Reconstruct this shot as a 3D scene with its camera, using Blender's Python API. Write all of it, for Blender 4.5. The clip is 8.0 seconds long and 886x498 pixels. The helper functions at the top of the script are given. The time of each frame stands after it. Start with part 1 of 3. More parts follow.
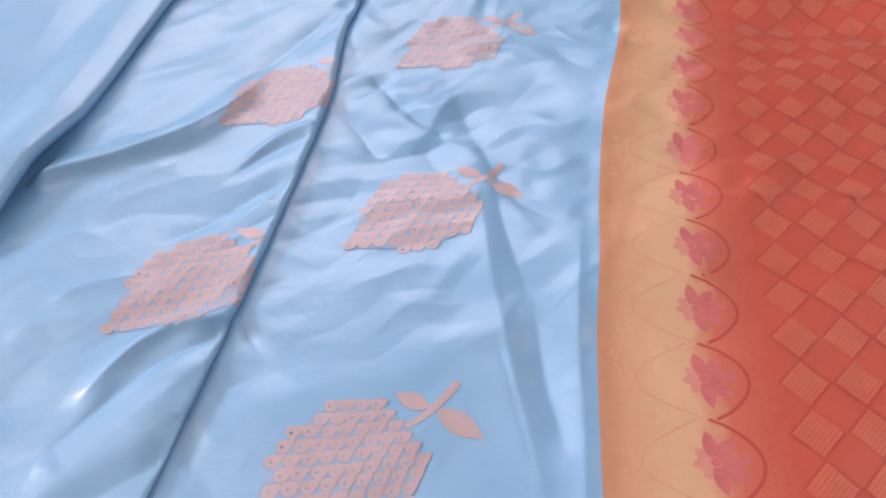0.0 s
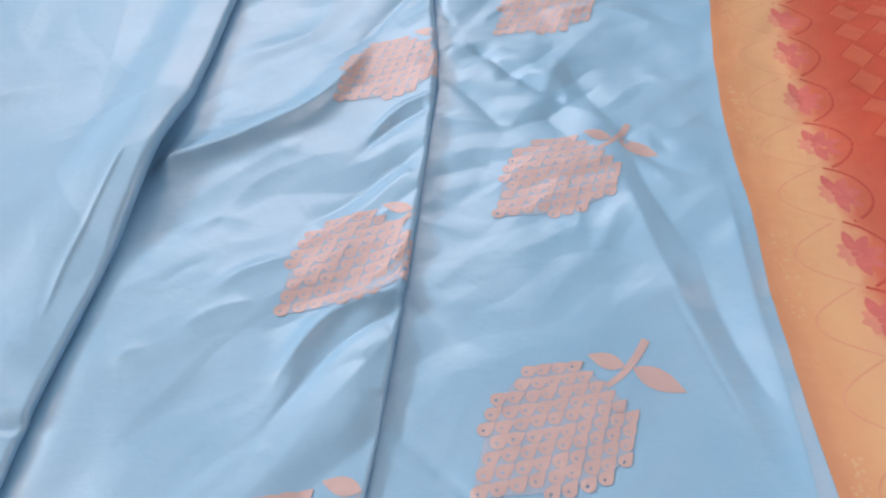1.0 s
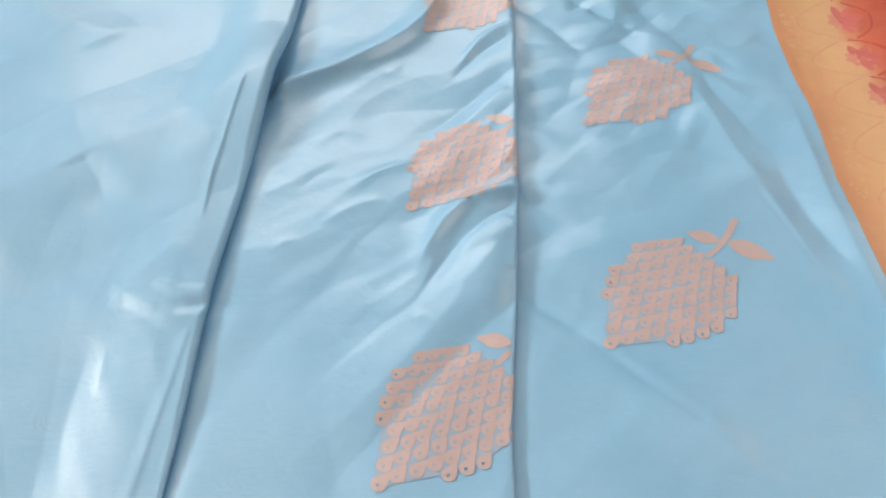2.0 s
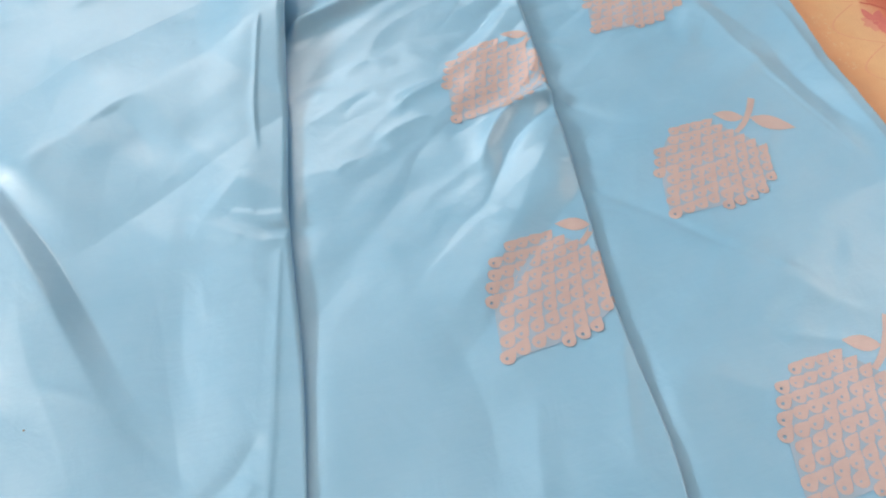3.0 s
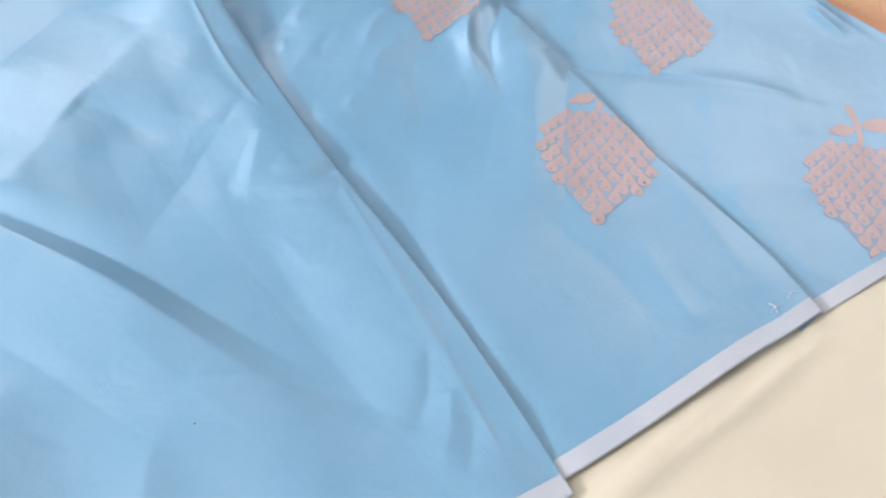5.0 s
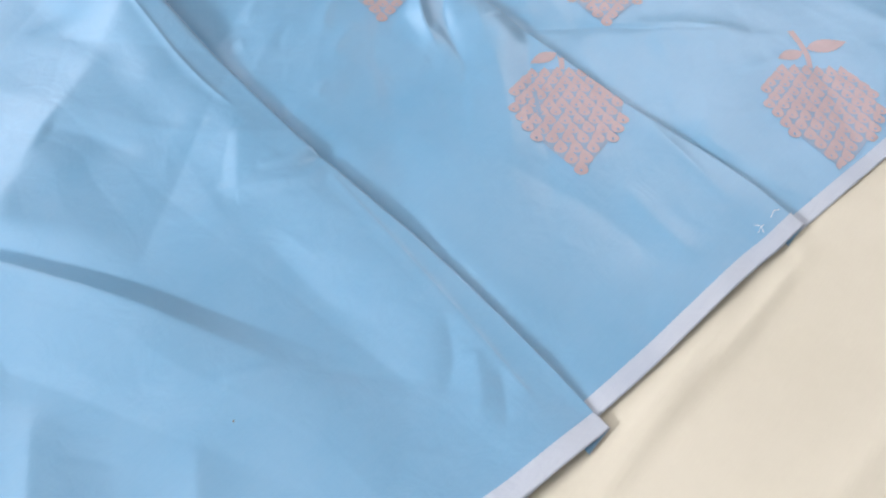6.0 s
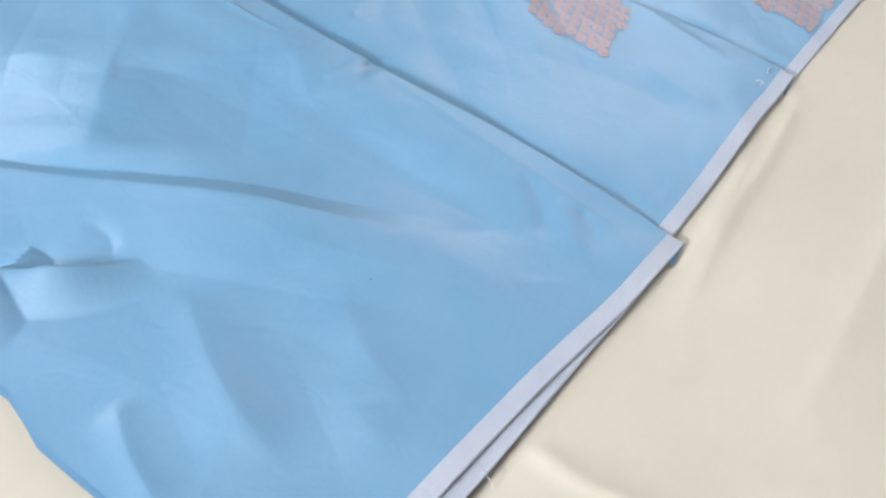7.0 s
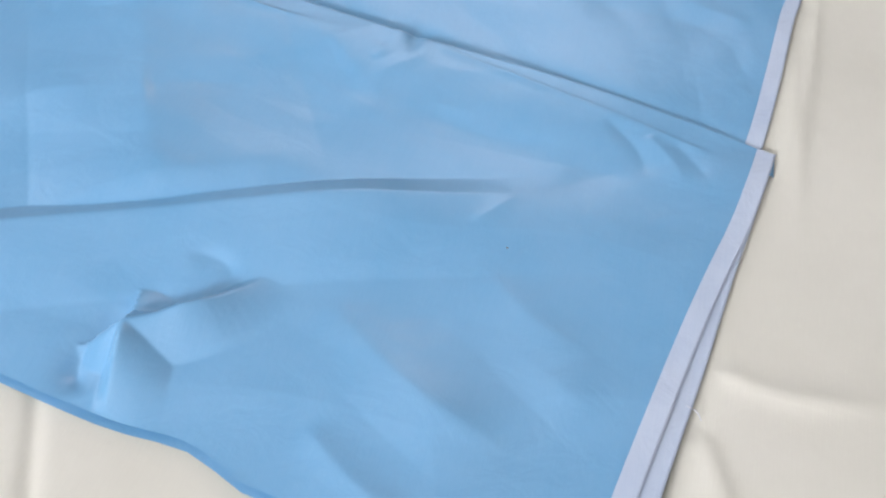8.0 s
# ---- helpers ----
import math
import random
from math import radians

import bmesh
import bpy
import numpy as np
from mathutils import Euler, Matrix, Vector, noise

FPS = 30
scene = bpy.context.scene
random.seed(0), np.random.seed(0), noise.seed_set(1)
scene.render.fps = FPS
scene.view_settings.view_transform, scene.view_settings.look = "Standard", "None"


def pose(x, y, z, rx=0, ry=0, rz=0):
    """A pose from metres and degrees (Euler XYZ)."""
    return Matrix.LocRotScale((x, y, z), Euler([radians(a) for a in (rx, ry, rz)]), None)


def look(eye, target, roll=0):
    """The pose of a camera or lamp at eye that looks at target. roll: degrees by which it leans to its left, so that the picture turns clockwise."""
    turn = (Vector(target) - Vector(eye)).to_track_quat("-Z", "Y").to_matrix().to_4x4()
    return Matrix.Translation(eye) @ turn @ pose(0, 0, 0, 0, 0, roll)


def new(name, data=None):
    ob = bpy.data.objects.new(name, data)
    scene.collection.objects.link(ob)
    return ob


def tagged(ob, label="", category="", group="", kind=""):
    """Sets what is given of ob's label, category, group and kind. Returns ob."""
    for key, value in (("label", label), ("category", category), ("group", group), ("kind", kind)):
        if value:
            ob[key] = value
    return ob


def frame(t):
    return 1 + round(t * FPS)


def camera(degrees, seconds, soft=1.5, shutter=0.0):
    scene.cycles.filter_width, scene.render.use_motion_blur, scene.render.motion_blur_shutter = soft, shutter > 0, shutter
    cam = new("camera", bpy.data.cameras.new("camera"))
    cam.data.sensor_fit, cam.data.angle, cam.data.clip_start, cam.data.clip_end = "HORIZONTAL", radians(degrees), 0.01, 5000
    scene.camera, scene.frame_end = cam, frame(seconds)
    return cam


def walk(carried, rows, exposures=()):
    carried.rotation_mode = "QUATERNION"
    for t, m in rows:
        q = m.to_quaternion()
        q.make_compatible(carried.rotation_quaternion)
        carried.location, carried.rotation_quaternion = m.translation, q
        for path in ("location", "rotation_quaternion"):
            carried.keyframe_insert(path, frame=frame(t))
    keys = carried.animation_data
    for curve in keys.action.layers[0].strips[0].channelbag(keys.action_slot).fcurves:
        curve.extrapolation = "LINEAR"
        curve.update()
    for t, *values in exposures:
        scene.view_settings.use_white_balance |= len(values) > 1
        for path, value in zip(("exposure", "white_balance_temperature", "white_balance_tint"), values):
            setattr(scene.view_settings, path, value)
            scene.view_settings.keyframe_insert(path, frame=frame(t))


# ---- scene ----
cam = camera(55.5, 8.0, soft=2.2)
METRES, EYE, TILT, LEAN, TURN = 1.05, 0.443, -47.15, 2.24, 0.0
PATH = [
    (0, (0.208, 0.204, 0.469), (0.172, 1.637, -0.926), -1.5),
    (0.5, (0.152, 0.213, 0.466), (0.074, 1.616, -0.957), -2.5),
    (1, (0.058, 0.204, 0.47), (0.11, 1.59, -0.972), -2.5),
    (1.5, (-0.017, 0.16, 0.475), (0.114, 1.523, -0.983), -2.4),
    (2, (-0.059, 0.111, 0.489), (0.046, 1.455, -0.989), -2.5),
    (2.2, (-0.073, 0.103, 0.488), (0.029, 1.434, -1.002), -2.6),
    (3.3, (-0.261, 0.069, 0.47), (0.221, 1.26, -1.063), 0.4),
    (3.5, (-0.277, 0.072, 0.481), (0.242, 1.218, -1.074), 1.0),
    (4, (-0.281, 0.096, 0.478), (0.268, 1.224, -1.079), 0.7),
    (4.5, (-0.354, 0.141, 0.475), (0.385, 1.155, -1.083), 3.0),
    (4.7, (-0.402, 0.14, 0.464), (0.422, 1.099, -1.086), 4.1),
    (5.8, (-0.47, 0.123, 0.451), (0.463, 1.019, -1.075), 0.4),
    (6, (-0.483, 0.151, 0.458), (0.469, 0.969, -1.099), -0.2),
    (6.5, (-0.567, 0.191, 0.447), (0.509, 0.837, -1.111), 1.4),
    (7, (-0.657, 0.193, 0.462), (0.438, 0.795, -1.099), 1.7),
    (7.5, (-0.684, 0.24, 0.461), (0.443, 0.733, -1.116), 0.6),
    (8, (-0.72, 0.353, 0.453), (0.44, 0.65, -1.149), 1.5),
]
TONES = [(0.0, 0.0, 6800, 32), (0.8, 0.0, 7150, 28), (1.5, 0.05, 7400, 19), (2.2, 0.08, 7600, 15), (3.5, 0.06, 7350, 14), (4.1, 0.04, 7150, 15),
         (4.6, 0.02, 6900, 18), (6.0, -0.08, 6450, 18), (7.0, -0.15, 6250, 17), (8.0, -0.3, 5950, 18)]
walk(cam, [(t, look(eye, target, roll)) for t, eye, target, roll in PATH], TONES)

# ---- world and light ----
SKY = bpy.data.worlds.new("sky")
scene.world = SKY
SKY.use_nodes = True
_n = SKY.node_tree
_sky = _n.nodes.new("ShaderNodeTexSky")
_sky.sky_type, _sky.sun_disc = "NISHITA", False
_sky.sun_elevation, _sky.sun_rotation = radians(42), radians(-70)
_n.links.new(_sky.outputs["Color"], _n.nodes["Background"].inputs["Color"])
_n.nodes["Background"].inputs["Strength"].default_value = 0.12

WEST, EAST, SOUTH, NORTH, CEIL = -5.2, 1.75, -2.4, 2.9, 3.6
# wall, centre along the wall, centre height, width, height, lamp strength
# west follows from the fold shadows; north and east are added for silk sheen
UNSEEN_WINDOWS = {"west": (2.10, 2.45, 1.50, 0.90, 330.0), "north": (-0.35, 1.50, 1.80, 1.10, 15.0), "east": (0.90, 1.50, 1.50, 1.10, 11.0)}


def unseen_window_lamp(wall):
    """Daylight in the west opening; added sheen light in the north and east ones."""
    along, z, wide, high, power = UNSEEN_WINDOWS[wall]
    lamp = bpy.data.lights.new("key_and_sheen_light", "AREA")
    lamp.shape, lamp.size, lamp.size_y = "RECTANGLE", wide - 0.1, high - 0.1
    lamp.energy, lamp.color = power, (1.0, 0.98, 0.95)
    ob = new("key_and_sheen_light", lamp)
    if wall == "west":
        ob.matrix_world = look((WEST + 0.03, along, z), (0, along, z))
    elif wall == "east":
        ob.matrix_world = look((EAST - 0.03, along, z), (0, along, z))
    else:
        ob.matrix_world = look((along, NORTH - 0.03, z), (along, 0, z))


for _wall in UNSEEN_WINDOWS:
    unseen_window_lamp(_wall)


# ---- materials ----
def material(name):
    m = bpy.data.materials.new(name)
    m.use_nodes = True
    return m, m.node_tree.nodes, m.node_tree.links, m.node_tree.nodes["Principled BSDF"]


def node(nodes, kind, **values):
    n = nodes.new(kind)
    for key, value in values.items():
        n.inputs[key].default_value = value
    return n


def ramp(nodes, stops):
    r = nodes.new("ShaderNodeValToRGB")
    e = r.color_ramp.elements
    while len(e) < len(stops):
        e.new(0.5)
    for el, (p, c) in zip(e, stops):
        el.position, el.color = p, (*c, 1)
    return r


def cloth(name, dark, light, rough=0.42, crumple=0.35, weave=0.12, metal=0.0, sheen=0.15, big=9.0, spec=0.5, ior=1.5):
    """Woven cloth: two tones in soft blotches, fine slubs across the weft, small crumples in the relief."""
    m, nodes, links, b = material(name)
    co = nodes.new("ShaderNodeTexCoord")
    n1 = node(nodes, "ShaderNodeTexNoise", Scale=big, Detail=5.0, Roughness=0.6)
    links.new(co.outputs["Object"], n1.inputs["Vector"])
    stretch = nodes.new("ShaderNodeMapping")
    stretch.inputs["Scale"].default_value = (60, 900, 60)
    stretch.inputs["Rotation"].default_value = (0, 0, radians(-8))
    links.new(co.outputs["Object"], stretch.inputs["Vector"])
    n2 = node(nodes, "ShaderNodeTexNoise", Scale=1.0, Detail=3.0)
    links.new(stretch.outputs["Vector"], n2.inputs["Vector"])
    mix = node(nodes, "ShaderNodeMath")
    mix.operation = "MULTIPLY_ADD"
    mix.inputs[1].default_value = 0.22
    links.new(n2.outputs["Fac"], mix.inputs[0])
    links.new(n1.outputs["Fac"], mix.inputs[2])
    r = ramp(nodes, [(0.38, dark), (0.78, light)])
    links.new(mix.outputs[0], r.inputs["Fac"])
    links.new(r.outputs["Color"], b.inputs["Base Color"])
    n3 = node(nodes, "ShaderNodeTexNoise", Scale=34.0, Detail=5.0, Roughness=0.6, Distortion=1.2)
    links.new(co.outputs["Object"], n3.inputs["Vector"])
    bump1 = node(nodes, "ShaderNodeBump", Strength=crumple, Distance=0.004)
    links.new(n3.outputs["Fac"], bump1.inputs["Height"])
    bump2 = node(nodes, "ShaderNodeBump", Strength=weave, Distance=0.0006)
    links.new(n2.outputs["Fac"], bump2.inputs["Height"])
    links.new(bump1.outputs["Normal"], bump2.inputs["Normal"])
    links.new(bump2.outputs["Normal"], b.inputs["Normal"])
    b.inputs["Roughness"].default_value = rough
    b.inputs["Metallic"].default_value = metal
    b.inputs["Specular IOR Level"].default_value = spec
    b.inputs["IOR"].default_value = ior
    b.inputs["Sheen Weight"].default_value = sheen
    b.inputs["Sheen Roughness"].default_value = 0.4
    return m


SILK = cloth("pale_blue_silk", (0.140, 0.400, 0.650), (0.195, 0.450, 0.695), rough=0.33, crumple=0.12, spec=0.5, ior=2.0, sheen=0.10)
HEM = cloth("pale_selvage", (0.48, 0.58, 0.72), (0.60, 0.68, 0.78), rough=0.55, crumple=0.3, sheen=0.1)
COPPER = cloth("copper_pink_zari", (0.47, 0.380, 0.405), (0.53, 0.430, 0.45), rough=0.38, crumple=0.08, metal=0.22, big=60)
ZARI_GROUND = cloth("blue_pink_weave", (0.25, 0.39, 0.55), (0.30, 0.42, 0.58), rough=0.42, crumple=0.06, big=60)
GOLD = cloth("tan_zari", (0.56, 0.36, 0.21), (0.64, 0.44, 0.27), rough=0.4, metal=0.2)
ROSE = cloth("rose_thread", (0.46, 0.105, 0.105), (0.55, 0.15, 0.14), rough=0.5, crumple=0.1, big=80)
ROSE_PALE = cloth("faded_rose_thread", (0.56, 0.27, 0.17), (0.60, 0.32, 0.21), rough=0.5, crumple=0.1, big=80)
ROSE_FADED = cloth("half_faded_rose_thread", (0.55, 0.22, 0.17), (0.60, 0.27, 0.20), rough=0.5, crumple=0.1, big=80)
RED_SHEEN = cloth("orange_red_zari", (0.53, 0.115, 0.066), (0.58, 0.140, 0.080), rough=0.40, crumple=0.1, metal=0.15, big=50)
RED_DOT = cloth("faded_red_thread", (0.44, 0.065, 0.042), (0.50, 0.085, 0.055), rough=0.5, crumple=0.1, big=80)
WEAVE_LINE = cloth("weave_line_thread", (0.39, 0.048, 0.034), (0.45, 0.062, 0.042), rough=0.55, crumple=0.1, big=80)
STITCH = cloth("grey_blue_thread", (0.16, 0.24, 0.38), (0.22, 0.30, 0.44), rough=0.7, crumple=0.1)
LINT = cloth("brown_lint", (0.20, 0.13, 0.10), (0.26, 0.17, 0.13), rough=0.9, crumple=0.1)
COTTON = cloth("cream_cotton", (0.70, 0.688, 0.575), (0.76, 0.748, 0.635), rough=0.85, crumple=0.06, weave=0.2, sheen=0.1, spec=0.2)
THREAD = cloth("white_thread", (0.70, 0.74, 0.80), (0.80, 0.82, 0.86), rough=0.7, crumple=0.1)


def border_cloth():
    """Tan zari that runs over into brick red with a ragged, dyed edge; the UV holds metres across and along."""
    m, nodes, links, b = material("tan_to_red_zari")
    uv = nodes.new("ShaderNodeUVMap")
    sep = nodes.new("ShaderNodeSeparateXYZ")
    links.new(uv.outputs["UV"], sep.inputs["Vector"])
    n = node(nodes, "ShaderNodeTexNoise", Scale=34.0, Detail=6.0, Roughness=0.65)
    links.new(uv.outputs["UV"], n.inputs["Vector"])
    add = nodes.new("ShaderNodeMath")
    add.operation = "MULTIPLY_ADD"
    add.inputs[1].default_value = 0.036
    links.new(n.outputs["Fac"], add.inputs[0])
    links.new(sep.outputs["X"], add.inputs[2])
    wide = nodes.new("ShaderNodeMapRange")
    wide.inputs["From Min"].default_value, wide.inputs["From Max"].default_value = 0.0, 0.2
    links.new(add.outputs[0], wide.inputs["Value"])
    r = ramp(nodes, [(0.10, (0.58, 0.29, 0.16)), (0.30, (0.62, 0.40, 0.23)), (0.41, (0.62, 0.38, 0.23)), (0.51, (0.54, 0.14, 0.090)),
                     (0.70, (0.50, 0.085, 0.050))])
    links.new(wide.outputs["Result"], r.inputs["Fac"])
    links.new(r.outputs["Color"], b.inputs["Base Color"])
    grain = nodes.new("ShaderNodeMapping")
    grain.inputs["Scale"].default_value = (1500, 120, 1)
    links.new(uv.outputs["UV"], grain.inputs["Vector"])
    n2 = node(nodes, "ShaderNodeTexNoise", Scale=1.0, Detail=3.0)
    links.new(grain.outputs["Vector"], n2.inputs["Vector"])
    bump = node(nodes, "ShaderNodeBump", Strength=0.25, Distance=0.0008)
    links.new(n2.outputs["Fac"], bump.inputs["Height"])
    n3 = node(nodes, "ShaderNodeTexNoise", Scale=45.0, Detail=4.0)
    links.new(uv.outputs["UV"], n3.inputs["Vector"])
    bump2 = node(nodes, "ShaderNodeBump", Strength=0.3, Distance=0.004)
    links.new(n3.outputs["Fac"], bump2.inputs["Height"])
    links.new(bump.outputs["Normal"], bump2.inputs["Normal"])
    links.new(bump2.outputs["Normal"], b.inputs["Normal"])
    b.inputs["Roughness"].default_value, b.inputs["Metallic"].default_value = 0.42, 0.15
    return m


BORDER = border_cloth()


def plaster(name, tone):
    m, nodes, links, b = material(name)
    co = nodes.new("ShaderNodeTexCoord")
    n = node(nodes, "ShaderNodeTexNoise", Scale=3.0, Detail=6.0)
    links.new(co.outputs["Object"], n.inputs["Vector"])
    r = ramp(nodes, [(0.3, tuple(c * 0.93 for c in tone)), (0.7, tone)])
    links.new(n.outputs["Fac"], r.inputs["Fac"])
    links.new(r.outputs["Color"], b.inputs["Base Color"])
    b.inputs["Roughness"].default_value = 0.8
    return m


# unseen room: walls kept darker than the ceiling for contrast in the silk's sheen
WALL = plaster("beige_plaster", (0.34, 0.33, 0.315))
CEILING = plaster("white_ceiling", (0.88, 0.87, 0.86))
FLOOR = plaster("grey_floor", (0.45, 0.43, 0.40))


# ---- mesh helpers ----
def part(name, bm, mat, parent=None, label=""):
    """Links a bmesh, or (vertices, faces, uvs), as one mesh object under a thing or a part."""
    me = bpy.data.meshes.new(name)
    if isinstance(bm, tuple):
        verts, faces, uvs = bm
        me.from_pydata([tuple(v) for v in verts], [], [tuple(f) for f in faces])
        if uvs is not None:
            layer = me.uv_layers.new(name="UVMap")
            idx = np.zeros(len(me.loops), dtype=np.int32)
            me.loops.foreach_get("vertex_index", idx)
            layer.data.foreach_set("uv", np.asarray(uvs, dtype=np.float32)[idx].ravel())
        me.polygons.foreach_set("use_smooth", [True] * len(me.polygons))
        me.update()
    else:
        bm.to_mesh(me)
        bm.free()
    me.materials.append(mat)
    ob = new(name, me)
    if parent is not None:
        ob.parent = parent
    if label:
        tagged(ob, label)
    return ob


def smooth_line(pts, n=8):
    """A Catmull-Rom curve through a few points."""
    p = np.asarray(pts, float)
    if len(p) == 2:
        return p[0] + np.linspace(0, 1, n)[:, None] * (p[1] - p[0])
    q = np.vstack([2 * p[0] - p[1], p, 2 * p[-1] - p[-2]])
    out = []
    for i in range(1, len(q) - 2):
        t = np.linspace(0, 1, n, endpoint=False)[:, None]
        a, b, c, d = q[i - 1], q[i], q[i + 1], q[i + 2]
        out.append(0.5 * (2 * b + (c - a) * t + (2 * a - 5 * b + 4 * c - d) * t ** 2 + (3 * b - a - 3 * c + d) * t ** 3))
    return np.vstack(out + [p[-1:]])


def curve_of(pts, axis=1):
    """x as a smooth function of y (axis 1), or y of x (axis 0), through a few points."""
    s = smooth_line(pts, 12)
    s = s[np.argsort(s[:, axis])]
    return lambda v: np.interp(v, s[:, axis], s[:, 1 - axis])


_rng = np.random.RandomState(7)
_lattice = _rng.rand(256, 256)


def value_noise(x, y, scale, shift=0.0):
    """Smooth noise from -1 to 1 with features of about 1/scale metres."""
    u, v = np.asarray(x) * scale + 31.7 + shift, np.asarray(y) * scale + 17.3 - shift
    i, j = np.floor(u).astype(int), np.floor(v).astype(int)
    f, g = u - i, v - j
    f, g = f * f * (3 - 2 * f), g * g * (3 - 2 * g)
    at = lambda a, b: _lattice[a % 256, b % 256]
    return 2 * ((at(i, j) * (1 - f) + at(i + 1, j) * f) * (1 - g) + (at(i, j + 1) * (1 - f) + at(i + 1, j + 1) * f) * g) - 1


def step(a, b, v):
    t = np.clip((v - a) / (b - a), 0, 1)
    return t * t * (3 - 2 * t)


def crumple(x, y, turn, scale, shift):
    """Soft creases, mostly along one direction, as pressed taffeta keeps them; about 0 to 1."""
    c, q = math.cos(turn), math.sin(turn)
    x, y = np.asarray(x, float), np.asarray(y, float)
    u, v = x * c + y * q, y * c - x * q
    u = u + 0.35 / scale * value_noise(x, y, scale * 0.8, shift + 3)
    v = v + 0.35 / scale * value_noise(x, y, scale * 0.8, shift + 8)
    a = 1 - np.sqrt(value_noise(u * 0.45, v, scale, shift) ** 2 + 0.01)
    b = 1 - np.sqrt(value_noise(u * 0.6, v, scale * 2.3, shift + 5) ** 2 + 0.02)
    patch = step(-0.3, 0.6, value_noise(x, y, scale * 0.5, shift + 13))
    return (a + 0.4 * b) * (0.35 + 0.65 * patch)


def facets(x, y, turn, scale, shift):
    """Flat facets that meet in straight, slightly bent creases, longer along one direction; -1 to 1."""
    c, q = math.cos(turn), math.sin(turn)
    x, y = np.asarray(x, float), np.asarray(y, float)
    u, v = (x * c + y * q) * 0.55, y * c - x * q
    u = u + 0.25 / scale * value_noise(x, y, scale * 0.7, shift + 3)
    v = v + 0.25 / scale * value_noise(x, y, scale * 0.7, shift + 8)
    u, v = u * scale + 11.3 + shift, v * scale + 47.1 - shift
    i, j = np.floor(u).astype(int), np.floor(v).astype(int)
    f, g = u - i, v - j
    at = lambda a, b: _lattice[a % 256, b % 256]
    p, q1, q2, r = at(i, j), at(i + 1, j), at(i, j + 1), at(i + 1, j + 1)
    low = p + f * (q1 - p) + g * (q2 - p)
    high = r + (1 - f) * (q2 - r) + (1 - g) * (q1 - r)
    return 2 * np.where(f + g < 1, low, high) - 1


class Wrinkles:
    """Creases of a cloth: each runs along a curve, rises h, and falls off over wl to its left and wr to its right."""

    def __init__(self, rows, tents=False):
        """tents: straight-sided creases with crisp edges, of which the highest counts."""
        self.tents = tents
        self.rows = [(smooth_line(p, 6), h, wl, wr, fade) for p, h, wl, wr, fade in rows]

    def __call__(self, x, y):
        x, y = np.broadcast_arrays(np.asarray(x, float), np.asarray(y, float))
        shape = x.shape
        x, y = x.ravel(), y.ravel()
        z = np.zeros(x.shape)
        for line, h, wl, wr, (f0, f1) in self.rows:
            reach = 3.6 * max(wl, wr)
            (x0, y0), (x1, y1) = line.min(0) - reach, line.max(0) + reach
            near = np.flatnonzero((x > x0) & (x < x1) & (y > y0) & (y < y1))
            if not len(near):
                continue
            px, py = x[near], y[near]
            seg = np.diff(line, axis=0)
            ln = np.hypot(seg[:, 0], seg[:, 1])
            run = np.concatenate([[0], np.cumsum(ln)])
            best = np.full(px.shape, 1e9)
            side, along = np.zeros(px.shape), np.zeros(px.shape)
            for (ax, ay), (sx, sy), l, r0 in zip(line[:-1], seg, ln, run):
                t = np.clip(((px - ax) * sx + (py - ay) * sy) / (l * l), 0, 1)
                dx, dy = px - ax - t * sx, py - ay - t * sy
                d = dx * dx + dy * dy
                hit = d < best
                best = np.where(hit, d, best)
                side = np.where(hit, sx * dy - sy * dx, side)
                along = np.where(hit, (r0 + t * l) / run[-1], along)
            w = np.where(side > 0, wl, wr)
            far = np.sqrt(best) / w
            k = 1 - np.clip(np.sqrt(far * far + 0.004) - 0.0632, 0, 1) if self.tents else np.exp(-far ** 1.35)
            if f0:
                k = k * step(0, f0, along)
            if f1:
                k = k * (1 - step(1 - f1, 1, along))
            z[near] = np.maximum(z[near], h * k) if self.tents else z[near] + h * k
        return z.reshape(shape)


# ---- lines of the laid-out sari, in plan ----
FOLD_B = curve_of([(-0.024, 0.205), (-0.010, 0.271), (0.001, 0.378), (0.021, 0.480), (0.041, 0.590), (0.063, 0.723), (0.078, 0.824), (0.087, 0.900),
                   (0.090, 1.014), (0.102, 1.089), (0.150, 1.50)])
FOLD_C = curve_of([(-0.246, 0.225), (-0.232, 0.290), (-0.215, 0.390), (-0.203, 0.500), (-0.197, 0.545), (-0.184, 0.620), (-0.174, 0.680), (-0.157, 0.780),
                   (-0.135, 0.911), (-0.112, 1.090), (-0.050, 1.50)])
EDGE_C = curve_of([(-0.600, 0.28), (-0.584, 0.480), (-0.577, 0.510), (-0.568, 0.540), (-0.568, 0.589), (-0.559, 0.663), (-0.540, 0.80), (-0.500, 1.50)])
EDGE_A = curve_of([(0.290, 0.10), (0.291, 0.30), (0.293, 0.425), (0.305, 0.568), (0.319, 0.670), (0.329, 0.748), (0.346, 0.855), (0.359, 0.910),
                   (0.378, 0.986), (0.394, 1.080), (0.45, 1.50)])
HEM_A = curve_of([(-0.12, 0.228), (-0.023, 0.212), (0.088, 0.194), (0.30, 0.160), (0.90, 0.07)], 0)
HEM_B = curve_of([(-0.32, 0.256), (-0.239, 0.240), (-0.165, 0.229), (-0.058, 0.2175), (-0.023, 0.212), (0.05, 0.205)], 0)
HEM_C = curve_of([(-0.62, 0.305), (-0.522, 0.289), (-0.410, 0.267), (-0.352, 0.254), (-0.294, 0.240), (-0.244, 0.231), (-0.20, 0.224)], 0)
